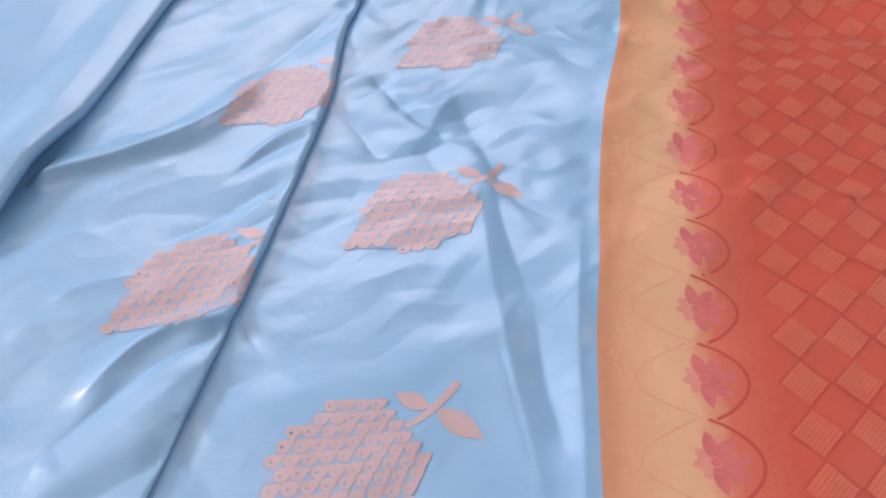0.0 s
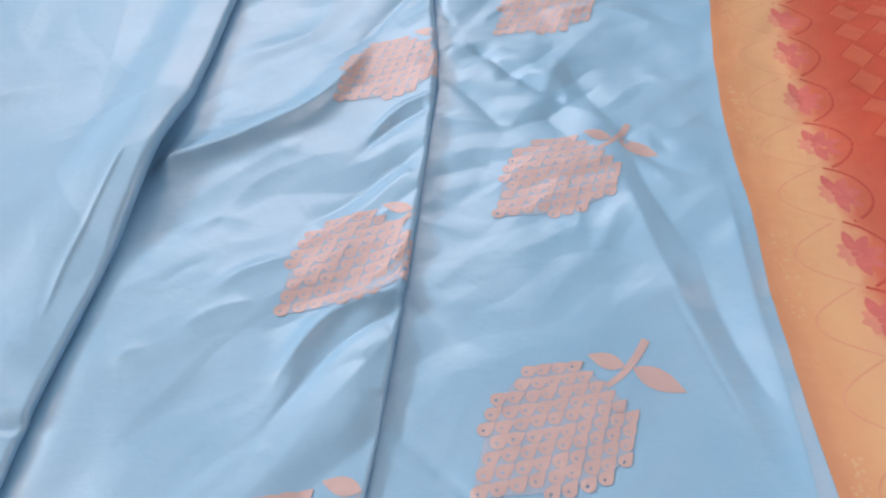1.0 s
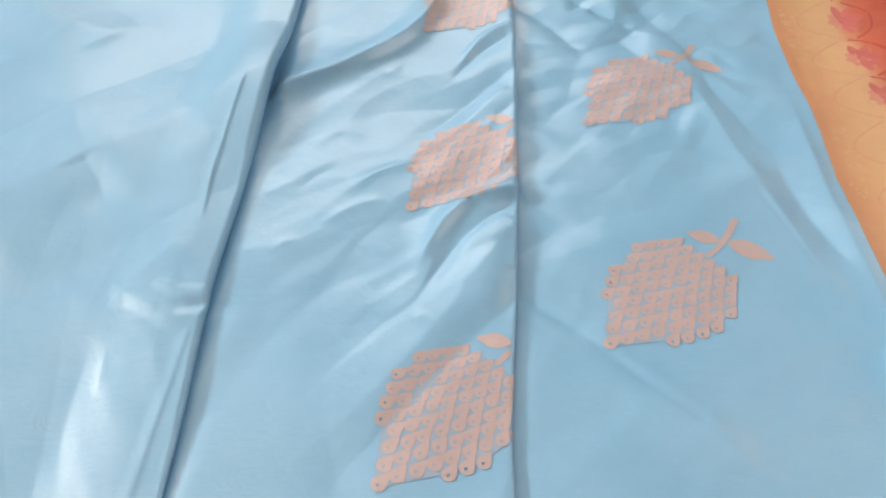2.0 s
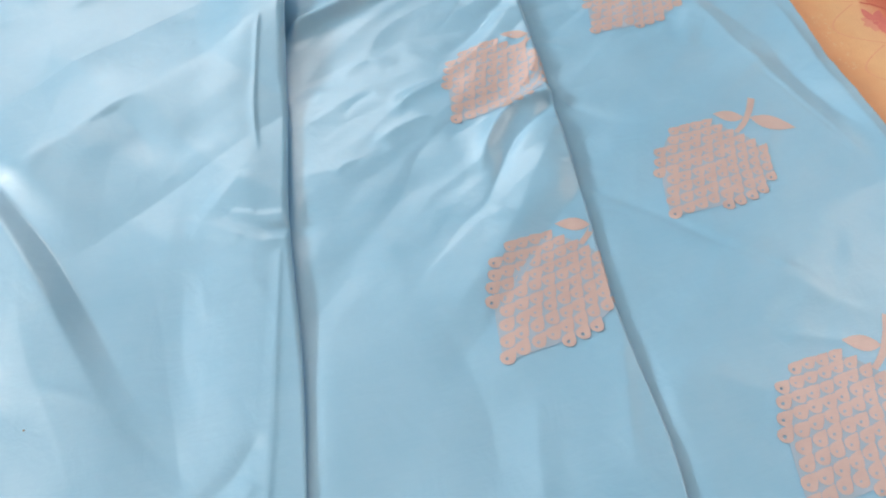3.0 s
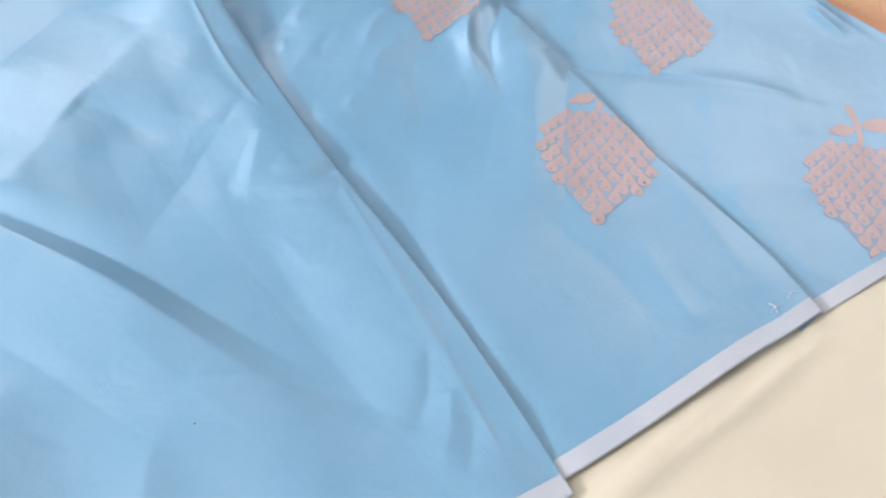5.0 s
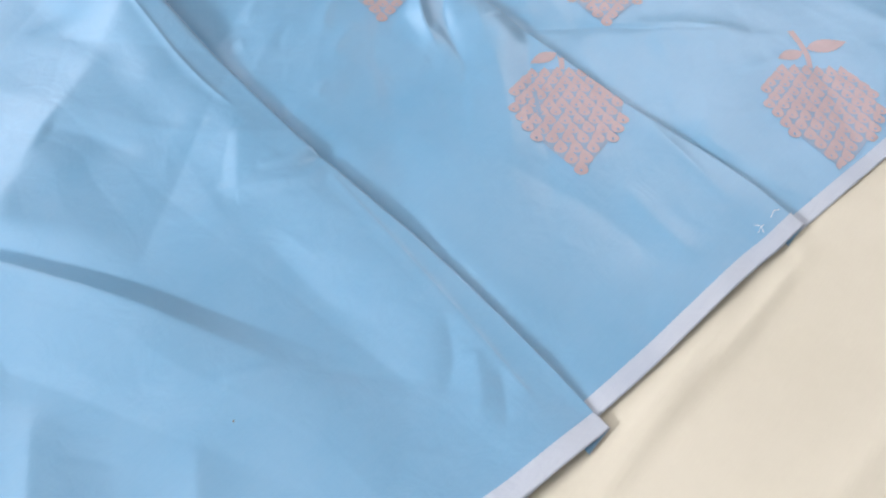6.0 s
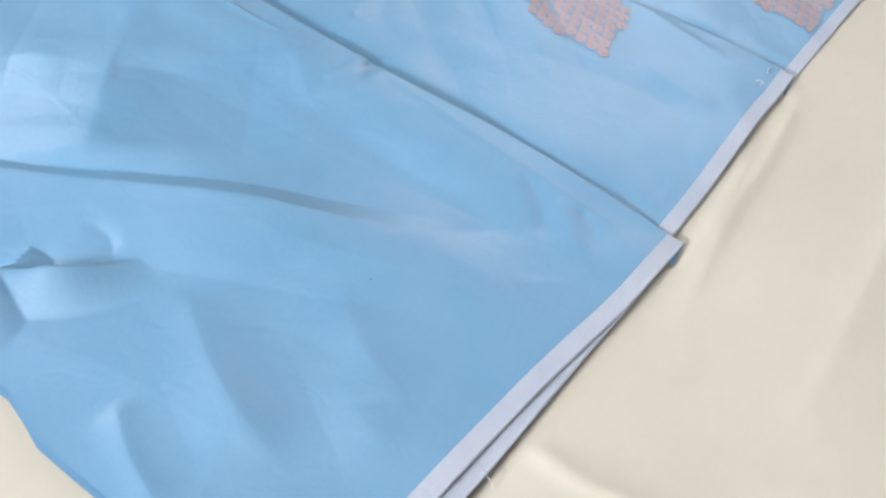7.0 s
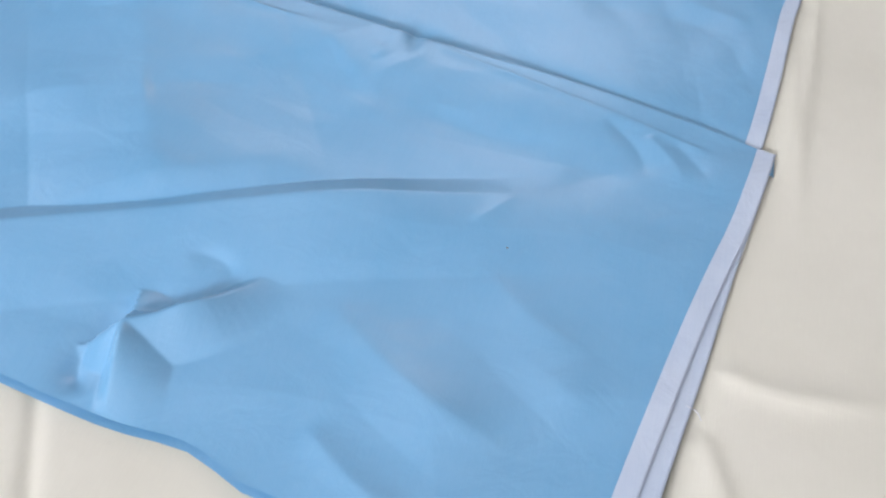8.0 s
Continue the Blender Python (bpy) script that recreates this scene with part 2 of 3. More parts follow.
HEM_C2 = curve_of([(-0.62, 0.290), (-0.526, 0.278), (-0.434, 0.262), (-0.341, 0.2475), (-0.290, 0.2385), (-0.245, 0.232), (-0.20, 0.225)], 0)

# ---- height of each layer ----
BED_W = Wrinkles([
    ([(-0.02, 0.196), (-0.132, 0.200), (-0.21, 0.207), (-0.335, 0.207)], 0.0035, 0.006, 0.010, (0.2, 0.4)),
    ([(-0.103, 0.214), (-0.20, 0.215), (-0.327, 0.226)], 0.0022, 0.005, 0.005, (0.2, 0.4)),
    ([(-0.435, 0.256), (-0.442, 0.209), (-0.430, 0.130)], 0.0028, 0.012, 0.006, (0.1, 0.5)),
    ([(-0.474, 0.262), (-0.525, 0.235), (-0.60, 0.20)], 0.003, 0.006, 0.012, (0.1, 0.4)),
    ([(-0.050, 0.214), (0.0, 0.172), (0.06, 0.13)], 0.0022, 0.008, 0.02, (0.1, 0.4)),
    ([(-0.50, 0.672), (-0.621, 0.609), (-0.80, 0.52)], -0.003, 0.004, 0.004, (0.0, 0.0)),
    ([(0.10, 0.05), (-0.15, 0.10), (-0.40, 0.12)], 0.003, 0.02, 0.012, (0.3, 0.3)),
])


def z_bed(x, y):
    near = step(0.9, 0.3, np.hypot(np.asarray(x) + 0.3, np.asarray(y) - 0.35))
    covered = step(0.0, 0.06, np.asarray(y) - HEM_A(x) - 0.02) * step(0.0, 0.06, np.asarray(x) - EDGE_C(y) - 0.015) * step(0.80, 0.74, np.asarray(x)) * step(1.40, 1.34, np.asarray(y))
    return BED_W(x, y) - 0.02 * covered + near * (0.0010 * value_noise(x, y, 9) + 0.0005 * value_noise(x, y, 22, 5))


def pinches(line, count, lo, hi, side, seed, longest, high):
    """Short creases that leave a fold line at a slant, alternately raised and sunk."""
    rnd = random.Random(seed)
    rows = []
    for k in range(count):
        y = lo + (hi - lo) * (k + rnd.uniform(0.1, 0.9)) / count
        x = float(line(y))
        ln, a = rnd.uniform(0.35, 1.0) * longest, radians(rnd.uniform(-62, -30))
        dx, dy = side * math.cos(a), math.sin(a)
        bend = rnd.uniform(-0.12, 0.12)
        mid = (x + ln * 0.5 * dx - bend * ln * dy, y + ln * 0.5 * dy + bend * ln * dx)
        h = high * rnd.uniform(0.4, 1.0) * (1 if k % 2 else -1)
        w = rnd.uniform(0.005, 0.010)
        rows.append(([(x, y), mid, (x + ln * dx, y + ln * dy)], h, w, w * rnd.uniform(0.8, 1.5), (0.02, 0.6)))
    return rows


def strays(count, x0, x1, y0, y1, seed, longest, high, slant):
    """Short soft creases strewn over an area of the plan."""
    rnd = random.Random(seed)
    rows = []
    for k in range(count):
        x, y = rnd.uniform(x0, x1), rnd.uniform(y0, y1)
        a, ln = radians(slant + rnd.uniform(-22, 22)), rnd.uniform(0.3, 1.0) * longest
        dx, dy, b = ln * math.cos(a), ln * math.sin(a), rnd.uniform(-0.15, 0.15)
        w = rnd.uniform(0.004, 0.008)
        rows.append(([(x, y), (x + dx / 2 - b * dy, y + dy / 2 + b * dx), (x + dx, y + dy)], high * rnd.uniform(-0.6, 1.0), w, w * rnd.uniform(0.8, 1.6), (0.4, 0.4)))
    return rows


A_W = Wrinkles(pinches(FOLD_B, 11, 0.45, 1.12, 1, 61, 0.085, 0.0022) + strays(14, 0.13, 0.32, 0.68, 1.05, 62, 0.06, 0.0020, -55)
               + strays(8, 0.05, 0.25, 0.25, 0.60, 63, 0.08, 0.0012, -45) + [
    ([(0.042, 0.614), (0.071, 0.572), (0.111, 0.541)], -0.0028, 0.010, 0.016, (0.0, 0.6)),
    ([(0.026, 0.500), (0.071, 0.450), (0.105, 0.400), (0.154, 0.345)], -0.0035, 0.018, 0.009, (0.0, 0.5)),
    ([(0.060, 0.470), (0.110, 0.408), (0.160, 0.345)], 0.0030, 0.012, 0.020, (0.2, 0.5)),
    ([(0.193, 0.950), (0.217, 0.850), (0.238, 0.776), (0.246, 0.702), (0.262, 0.627), (0.287, 0.572)], -0.0030, 0.030, 0.008, (0.4, 0.3)),
    ([(0.228, 0.755), (0.231, 0.670), (0.240, 0.590), (0.256, 0.480), (0.27, 0.40)], 0.0040, 0.010, 0.020, (0.25, 0.4)),
    ([(0.118, 0.938), (0.159, 0.868), (0.200, 0.825)], -0.0045, 0.010, 0.007, (0.2, 0.1)),
    ([(0.130, 0.945), (0.175, 0.880), (0.214, 0.835)], 0.0008, 0.018, 0.014, (0.3, 0.3)),
    ([(0.087, 0.885), (0.119, 0.835), (0.143, 0.778)], -0.0040, 0.009, 0.008, (0.0, 0.3)),
    ([(0.232, 0.600), (0.243, 0.543), (0.256, 0.475)], -0.0008, 0.0030, 0.0030, (0.2, 0.2)),
    ([(0.309, 0.722), (0.293, 0.594), (0.285, 0.478), (0.278, 0.419), (0.27, 0.33)], 0.0055, 0.010, 0.014, (0.3, 0.3)),
    ([(0.263, 0.620), (0.268, 0.545), (0.280, 0.479)], -0.0045, 0.010, 0.010, (0.2, 0.3)),
    ([(0.270, 0.422), (0.262, 0.398), (0.254, 0.361)], 0.003, 0.008, 0.008, (0.3, 0.4)),
    ([(0.077, 0.818), (0.110, 0.806), (0.158, 0.792)], 0.0025, 0.005, 0.007, (0.1, 0.3)),
    ([(0.200, 0.968), (0.262, 0.975), (0.320, 0.936)], 0.0045, 0.020, 0.008, (0.2, 0.3)),
    ([(0.238, 0.782), (0.260, 0.737), (0.300, 0.704)], -0.0035, 0.010, 0.006, (0.1, 0.4)),
    ([(0.250, 0.79), (0.285, 0.775), (0.32, 0.80)], 0.0025, 0.010, 0.008, (0.3, 0.3)),
    ([(0.270, 0.87), (0.300, 0.84), (0.335, 0.84)], 0.0022, 0.008, 0.010, (0.3, 0.3)),
    ([(0.078, 0.432), (0.120, 0.378), (0.175, 0.310)], 0.0025, 0.010, 0.014, (0.3, 0.4)),
    ([(0.00, 0.330), (0.050, 0.300), (0.11, 0.24)], 0.0015, 0.015, 0.012, (0.2, 0.4)),
    ([(0.350, 0.735), (0.415, 0.737), (0.484, 0.733), (0.60, 0.727), (0.9, 0.70)], 0.0050, 0.012, 0.0035, (0.3, 0.0)),
    ([(0.40, 1.075), (0.538, 1.035), (0.66, 1.005), (0.95, 0.96)], -0.014, 0.03, 0.03, (0.2, 0.0)),
    ([(0.40, 1.14), (0.66, 1.08), (0.95, 1.03)], 0.012, 0.04, 0.03, (0.2, 0.0)),
    ([(0.36, 0.805), (0.42, 0.80), (0.60, 0.80)], -0.0035, 0.014, 0.012, (0.3, 0.4)),
])


def z_a(x, y):
    x, y = np.asarray(x, float), np.asarray(y, float)
    m = step(-0.006, 0.016, x - FOLD_B(y))
    rough = 0.4 + 0.6 * step(0.45, 0.8, y)
    z = 0.0045 + m * 0.85 * A_W(x, y) + m * rough * (0.0012 * value_noise(x, y, 12, 3) + 0.0045 * crumple(x, y, 1.0, 18, 9) + 0.0032 * facets(x, y, 1.0, 19, 4) + 0.0015 * facets(x, y, 0.7, 44, 6))
    pucker = np.exp(-((x - EDGE_A(y)) / 0.008) ** 2)
    z = z - 0.0035 * np.exp(-np.maximum(y - HEM_A(x), 0) / 0.05)
    return z + pucker * (0.0010 + 0.0008 * value_noise(x * 0.2, y, 45, 2))


B_W = Wrinkles(pinches(FOLD_B, 12, 0.50, 1.12, -1, 71, 0.075, 0.0024) + strays(16, -0.17, 0.02, 0.46, 0.78, 72, 0.055, 0.0018, 38)
               + strays(6, -0.2, -0.03, 0.26, 0.42, 73, 0.07, 0.0010, -80) + [
    ([(-0.165, 0.764), (-0.120, 0.778), (-0.078, 0.798), (-0.030, 0.835), (0.004, 0.890), (0.03, 0.960)], 0.0125, 0.020, 0.0085, (0.0, 0.45)),
    ([(0.042, 0.604), (0.000, 0.592), (-0.030, 0.560), (-0.052, 0.520)], 0.0080, 0.007, 0.009, (0.0, 0.5)),
    ([(0.036, 0.590), (-0.004, 0.560), (-0.036, 0.520), (-0.055, 0.495)], -0.0050, 0.008, 0.009, (0.0, 0.5)),
    ([(0.022, 0.489), (-0.015, 0.458), (-0.080, 0.395), (-0.150, 0.330)], -0.0024, 0.015, 0.014, (0.0, 0.5)),
    ([(0.074, 0.838), (0.046, 0.822), (0.012, 0.776)], 0.0040, 0.006, 0.005, (0.0, 0.4)),
    ([(0.070, 0.822), (0.036, 0.798), (0.005, 0.758)], -0.0030, 0.007, 0.006, (0.0, 0.4)),
    ([(0.063, 0.768), (0.000, 0.708), (-0.045, 0.680)], -0.0030, 0.012, 0.010, (0.0, 0.4)),
    ([(0.058, 0.742), (-0.005, 0.680), (-0.060, 0.650)], 0.0030, 0.012, 0.012, (0.1, 0.4)),
    ([(0.086, 1.058), (0.057, 1.018), (0.015, 0.950), (-0.03, 0.90)], -0.0055, 0.016, 0.014, (0.0, 0.4)),
    ([(0.084, 1.035), (0.048, 0.985), (0.01, 0.92)], 0.0030, 0.010, 0.010, (0.0, 0.4)),
    ([(0.00, 0.370), (-0.025, 0.300), (-0.042, 0.255)], 0.0014, 0.008, 0.010, (0.3, 0.2)),
    ([(-0.075, 0.330), (-0.090, 0.290), (-0.10, 0.250)], 0.0012, 0.010, 0.008, (0.3, 0.2)),
    ([(-0.12, 0.43), (-0.11, 0.33), (-0.12, 0.26)], -0.0018, 0.02, 0.02, (0.3, 0.2)),
    ([(-0.10, 0.615), (-0.070, 0.640), (-0.030, 0.652)], 0.0022, 0.008, 0.007, (0.3, 0.3)),
    ([(-0.12, 0.585), (-0.090, 0.602), (-0.060, 0.607)], 0.0022, 0.008, 0.007, (0.3, 0.3)),
    ([(-0.13, 0.68), (-0.10, 0.70), (-0.07, 0.69)], 0.0018, 0.010, 0.008, (0.3, 0.3)),
])

B_T = Wrinkles([
    ([(0.034, 0.556), (-0.008, 0.512), (-0.040, 0.467), (-0.090, 0.418), (-0.135, 0.380), (-0.178, 0.352)], 0.0046, 0.065, 0.034, (0.15, 0.45)),
    ([(-0.030, 0.570), (-0.038, 0.525), (-0.060, 0.496), (-0.092, 0.494)], 0.0016, 0.014, 0.020, (0.3, 0.4)),
], tents=True)


def z_b(x, y):
    x, y = np.asarray(x, float), np.asarray(y, float)
    m = step(-0.008, 0.014, x - FOLD_C(y))
    lift = np.interp(y, [0.2, 0.30, 0.5, 0.62, 0.85, 1.1], [0.0008, 0.0015, 0.0026, 0.0048, 0.0075, 0.009])
    edge = lift * np.exp(-(np.maximum(FOLD_B(y) - x, 0) / 0.030) ** 1.5)
    rough = 0.5 + 0.5 * step(0.35, 0.6, y)
    calm = rough * (1 - 0.75 * np.exp(-((FOLD_B(y) - x) / 0.014) ** 2))
    return 0.0074 - 0.0014 * np.exp(-((x - FOLD_C(y)) / 0.012) ** 2) - 0.0025 * np.exp(-np.maximum(y - HEM_B(x), 0) / 0.05) + edge + m * (B_W(x, y) + B_T(x, y) + calm * (0.0012 * value_noise(x, y, 11, 11) + 0.0030 * crumple(x, y, 0.75, 15, 19) + 0.0030 * facets(x, y, 0.75, 17, 14) + 0.0012 * facets(x, y, 0.9, 40, 16)))


C_W = Wrinkles(strays(10, -0.5, -0.24, 0.62, 1.05, 82, 0.09, 0.0018, 25) + strays(9, -0.54, -0.30, 0.30, 0.50, 83, 0.08, 0.0014, -40)
               + strays(8, -0.30, -0.22, 0.36, 0.62, 84, 0.05, 0.0010, 70) + [
    ([(-0.338, 0.394), (-0.313, 0.358), (-0.287, 0.322)], -0.0018, 0.014, 0.014, (0.5, 0.5)),
    ([(-0.488, 0.574), (-0.503, 0.606), (-0.520, 0.620), (-0.542, 0.622), (-0.560, 0.606)], -0.0065, 0.010, 0.010, (0.2, 0.2)),
    ([(-0.450, 0.595), (-0.450, 0.568), (-0.466, 0.552)], -0.0022, 0.006, 0.010, (0.4, 0.4)),
    ([(-0.211, 0.495), (-0.226, 0.420), (-0.243, 0.340), (-0.262, 0.265)], 0.0005, 0.0018, 0.0030, (0.05, 0.1)),
    ([(-0.181, 0.775), (-0.205, 0.660), (-0.212, 0.590)], 0.0014, 0.0018, 0.0030, (0.1, 0.2)),
    ([(-0.248, 0.352), (-0.271, 0.325), (-0.298, 0.312)], -0.0018, 0.008, 0.007, (0.2, 0.3)),
    ([(-0.256, 0.320), (-0.280, 0.295), (-0.300, 0.288)], 0.0012, 0.007, 0.007, (0.1, 0.3)),
    ([(-0.256, 0.300), (-0.275, 0.280), (-0.290, 0.270)], -0.0010, 0.006, 0.006, (0.1, 0.3)),
    ([(-0.395, 0.800), (-0.345, 0.765), (-0.322, 0.685)], 0.0032, 0.030, 0.018, (0.4, 0.6)),
    ([(-0.322, 0.690), (-0.300, 0.650), (-0.290, 0.600)], -0.0028, 0.012, 0.018, (0.1, 0.5)),
    ([(-0.455, 0.500), (-0.500, 0.430), (-0.530, 0.350)], 0.0032, 0.018, 0.024, (0.2, 0.3)),
    ([(-0.40, 0.415), (-0.44, 0.36), (-0.45, 0.31)], 0.0026, 0.016, 0.02, (0.3, 0.3)),
    ([(-0.255, 0.640), (-0.275, 0.570), (-0.300, 0.480)], 0.0022, 0.030, 0.025, (0.3, 0.4)),
    ([(-0.280, 0.500), (-0.290, 0.420), (-0.280, 0.370)], -0.0020, 0.018, 0.018, (0.3, 0.4)),
    ([(-0.540, 0.480), (-0.565, 0.440), (-0.58, 0.40)], 0.0030, 0.012, 0.012, (0.2, 0.2)),
    ([(-0.47, 1.00), (-0.36, 0.90), (-0.26, 0.90)], 0.0040, 0.030, 0.025, (0.3, 0.3)),
])


C_T = Wrinkles([
    ([(-0.165, 0.780), (-0.425, 0.620)], 0.0110, 0.105, 0.085, (0.0, 0.12)),
    ([(-0.488, 0.770), (-0.462, 0.715), (-0.423, 0.618), (-0.380, 0.510), (-0.342, 0.398), (-0.322, 0.345)], 0.0100, 0.018, 0.062, (0.1, 0.40)),
    ([(-0.470, 0.480), (-0.500, 0.430), (-0.540, 0.355)], 0.0032, 0.042, 0.030, (0.5, 0.5)),
    ([(-0.455, 0.385), (-0.475, 0.345), (-0.495, 0.305)], 0.0024, 0.030, 0.022, (0.5, 0.5)),
    ([(-0.445, 0.530), (-0.478, 0.555), (-0.496, 0.576), (-0.512, 0.602)], 0.0160, 0.030, 0.007, (0.7, 0.0)),
    ([(-0.512, 0.602), (-0.535, 0.596), (-0.575, 0.587)], 0.0160, 0.030, 0.008, (0.0, 0.85)),
], tents=True)
C_NIP = Wrinkles([
    ([(-0.222, 0.582), (-0.234, 0.568), (-0.265, 0.533)], 0.0012, 0.015, 0.0100, (0.25, 0.0)),
    ([(-0.265, 0.533), (-0.246, 0.518), (-0.224, 0.500), (-0.206, 0.508)], 0.0012, 0.014, 0.0100, (0.0, 0.2)),
    ([(-0.217, 0.589), (-0.240, 0.573), (-0.262, 0.560)], 0.0004, 0.005, 0.010, (0.2, 0.4)),
    ([(-0.244, 0.537), (-0.223, 0.527), (-0.206, 0.524)], 0.0010, 0.006, 0.008, (0.2, 0.0)),
    ([(-0.213, 0.495), (-0.228, 0.420), (-0.246, 0.340), (-0.262, 0.265)], 0.0004, 0.0035, 0.0060, (0.05, 0.1)),
], tents=True)


def z_c(x, y):
    x, y = np.asarray(x, float), np.asarray(y, float)
    lift = np.interp(y, [0.2, 0.30, 0.45, 0.6, 0.8, 1.1], [0.0008, 0.0014, 0.0030, 0.0060, 0.0095, 0.012])
    edge = (lift + 0.0006) * (1 - step(0.028, 0.085, FOLD_C(y) - x)) - 0.0010 * (1 - step(0.0, 0.030, FOLD_C(y) - x))
    nip = -0.0035 * np.exp(-((y - 0.512) / 0.006) ** 2) * np.exp(-((FOLD_C(y) - x) / 0.015) ** 2)
    return np.interp(FOLD_C(y) - x, [0.0, 0.05, 0.34, 0.40], [0.0104, 0.0104, 0.0060, 0.0055]) * (1 - 0.35 * np.exp(-np.maximum(y - HEM_C(x), 0) / 0.05)) + edge + nip + C_W(x, y) + C_T(x, y) + C_NIP(x, y) + 0.0014 * value_noise(x, y, 9, 23) + 0.0024 * crumple(x, y, 2.1, 12, 29) + 0.0040 * facets(x, y, 2.1, 11, 24) + 0.0006 * facets(x, y, 1.9, 32, 26)


class Layer:
    """One layer of folded cloth between a left and a right line, rolled over at the edges named in fold."""

    def __init__(self, left, right, hem, top, z, below, fold_right=True, fold_left=False):
        self.left, self.right, self.hem, self.top, self.z, self.below = left, right, hem, top, z, below
        self.fold_right, self.fold_left = fold_right, fold_left

    def radius(self, xe, y, on=True):
        if not on:
            return np.full(np.shape(y), 0.0004)
        gap = self.z(xe, y) - self.below(xe, y)
        return np.clip((gap - 0.0006) / 2, 0.0006, 0.0075)

    def ends(self, y):
        xr, xl = self.right(y), self.left(y)
        rr = self.radius(xr - 0.004, y, self.fold_right)
        rl = self.radius(xl + 0.003, y, self.fold_left)
        return xl, rl, xr, rr

    def drape(self, x, y, off):
        """Places on the upper side, lifted by off; over the right-hand roll they follow it round."""
        x, y = np.asarray(x, float), np.asarray(y, float)
        xl, rl, xr, rr = self.ends(y)
        over = x - (xr - rr)
        a = np.clip(over / rr, 0, 2.2)
        flat = self.z(np.minimum(x, xr - rr), y)
        px = np.where(over > 0, xr - rr + (rr + off) * np.sin(a), x)
        pz = np.where(over > 0, flat - rr + (rr + off) * np.cos(a), flat + off)
        return np.stack([px, y, pz], -1), over / rr < 1.7

    def grid(self, nu, nv, lo=None, hi=None, off=0.0, lip=0.0014, y_pow=1.0):
        """Vertices, faces and UVs. lo, hi: metres from the hem, for a band along it."""
        u = np.linspace(0, 1, nu)
        s = np.linspace(0, 1, nv) ** y_pow
        angles = np.linspace(0, math.pi, 9)[1:]
        cols = []
        mid_x = self.left(np.full(1, 0.4))[0] + u * (self.right(np.full(1, 0.4))[0] - self.left(np.full(1, 0.4))[0])
        y0 = self.hem(mid_x)

        def line(base):
            start = base + (lo or 0.0)
            stop = base + hi if hi else self.top
            return start + s * (stop - start)

        def roll(right_side):
            ys = line(y0[-1] if right_side else y0[0])
            xl, rl, xr, rr = self.ends(ys)
            r, xe, sign = (rr, xr - rr, 1) if right_side else (rl, xl + rl, -1)
            zt = self.z(xe, ys)
            out = [np.stack([xe + sign * (r + off) * math.sin(a), ys, zt - r + (r + off) * math.cos(a)], -1) for a in angles]
            out.append(np.stack([xe - sign * 0.02, ys, zt - 2 * r - off], -1))
            return out

        if self.fold_left:
            cols += roll(False)[::-1]
        for k, uu in enumerate(u):
            ys = line(y0[k])
            xl, rl, xr, rr = self.ends(ys)
            xs = xl + rl + uu * (xr - rr - xl - rl)
            cols.append(np.stack([xs, ys, self.z(xs, ys) + off], -1))
        if self.fold_right:
            cols += roll(True)
        g = np.stack(cols, 1)
        if lip:
            first = g[0].copy()
            first[:, 2] -= lip
            first[:, 1] += 0.0003
            g = np.concatenate([first[None], g], 0)
        n, m = g.shape[:2]
        idx = np.arange(n * m).reshape(n, m)
        faces = np.stack([idx[:-1, :-1], idx[:-1, 1:], idx[1:, 1:], idx[1:, :-1]], -1).reshape(-1, 4)
        uv = np.stack([g[..., 0] - EDGE_A(g[..., 1]), g[..., 1]], -1).reshape(-1, 2)
        return g.reshape(-1, 3).tolist(), faces.tolist(), uv


TOP = 1.42
LAYER_A = Layer(lambda y: FOLD_B(y) - 0.075, EDGE_A, HEM_A, TOP, z_a, z_bed, fold_right=False)
LAYER_B = Layer(lambda y: FOLD_C(y) - 0.070, FOLD_B, HEM_B, TOP, z_b, z_a)
LAYER_C = Layer(EDGE_C, FOLD_C, HEM_C, TOP, z_c, lambda x, y: np.where(np.asarray(x) > FOLD_C(y) - 0.06, z_b(x, y), z_bed(x, y) + 0.003))
LAYER_C2 = Layer(lambda y: EDGE_C(y) - 0.0035, lambda y: FOLD_C(y) - 0.004, HEM_C2, TOP, lambda x, y: np.interp(FOLD_C(y) - x, [0.0, 0.05, 0.34, 0.40], [0.0056, 0.0056, 0.0030, 0.0025]) + 0.0006 * value_noise(x, y, 25, 41), z_bed,
                 fold_right=False)
LAYER_R = Layer(lambda y: EDGE_A(y) - 0.002, lambda y: EDGE_A(y) + 0.55, HEM_A, TOP, z_a, z_bed, fold_right=False)


# ---- unseen room: wall distance and tone set what the silk reflects ----
def box(name, x0, x1, y0, y1, z0, z1, mat, kind="structure", label=""):
    bm = bmesh.new()
    bmesh.ops.create_cube(bm, size=1, matrix=Matrix.LocRotScale(((x0 + x1) / 2, (y0 + y1) / 2, (z0 + z1) / 2), None, (x1 - x0, y1 - y0, z1 - z0)))
    ob = part(name, bm, mat)
    return tagged(ob, label, "", "", kind)


X0, X1, Y0, Y1, H = WEST, EAST, SOUTH, NORTH, CEIL
box("floor", X0 - 0.2, X1 + 0.2, Y0 - 0.2, Y1 + 0.2, -0.25, -0.05, FLOOR)
box("ceiling", X0 - 0.2, X1 + 0.2, Y0 - 0.2, Y1 + 0.2, H, H + 0.15, CEILING)
box("wall_south", X0, X1 + 0.2, Y0 - 0.2, Y0, -0.05, H, WALL)


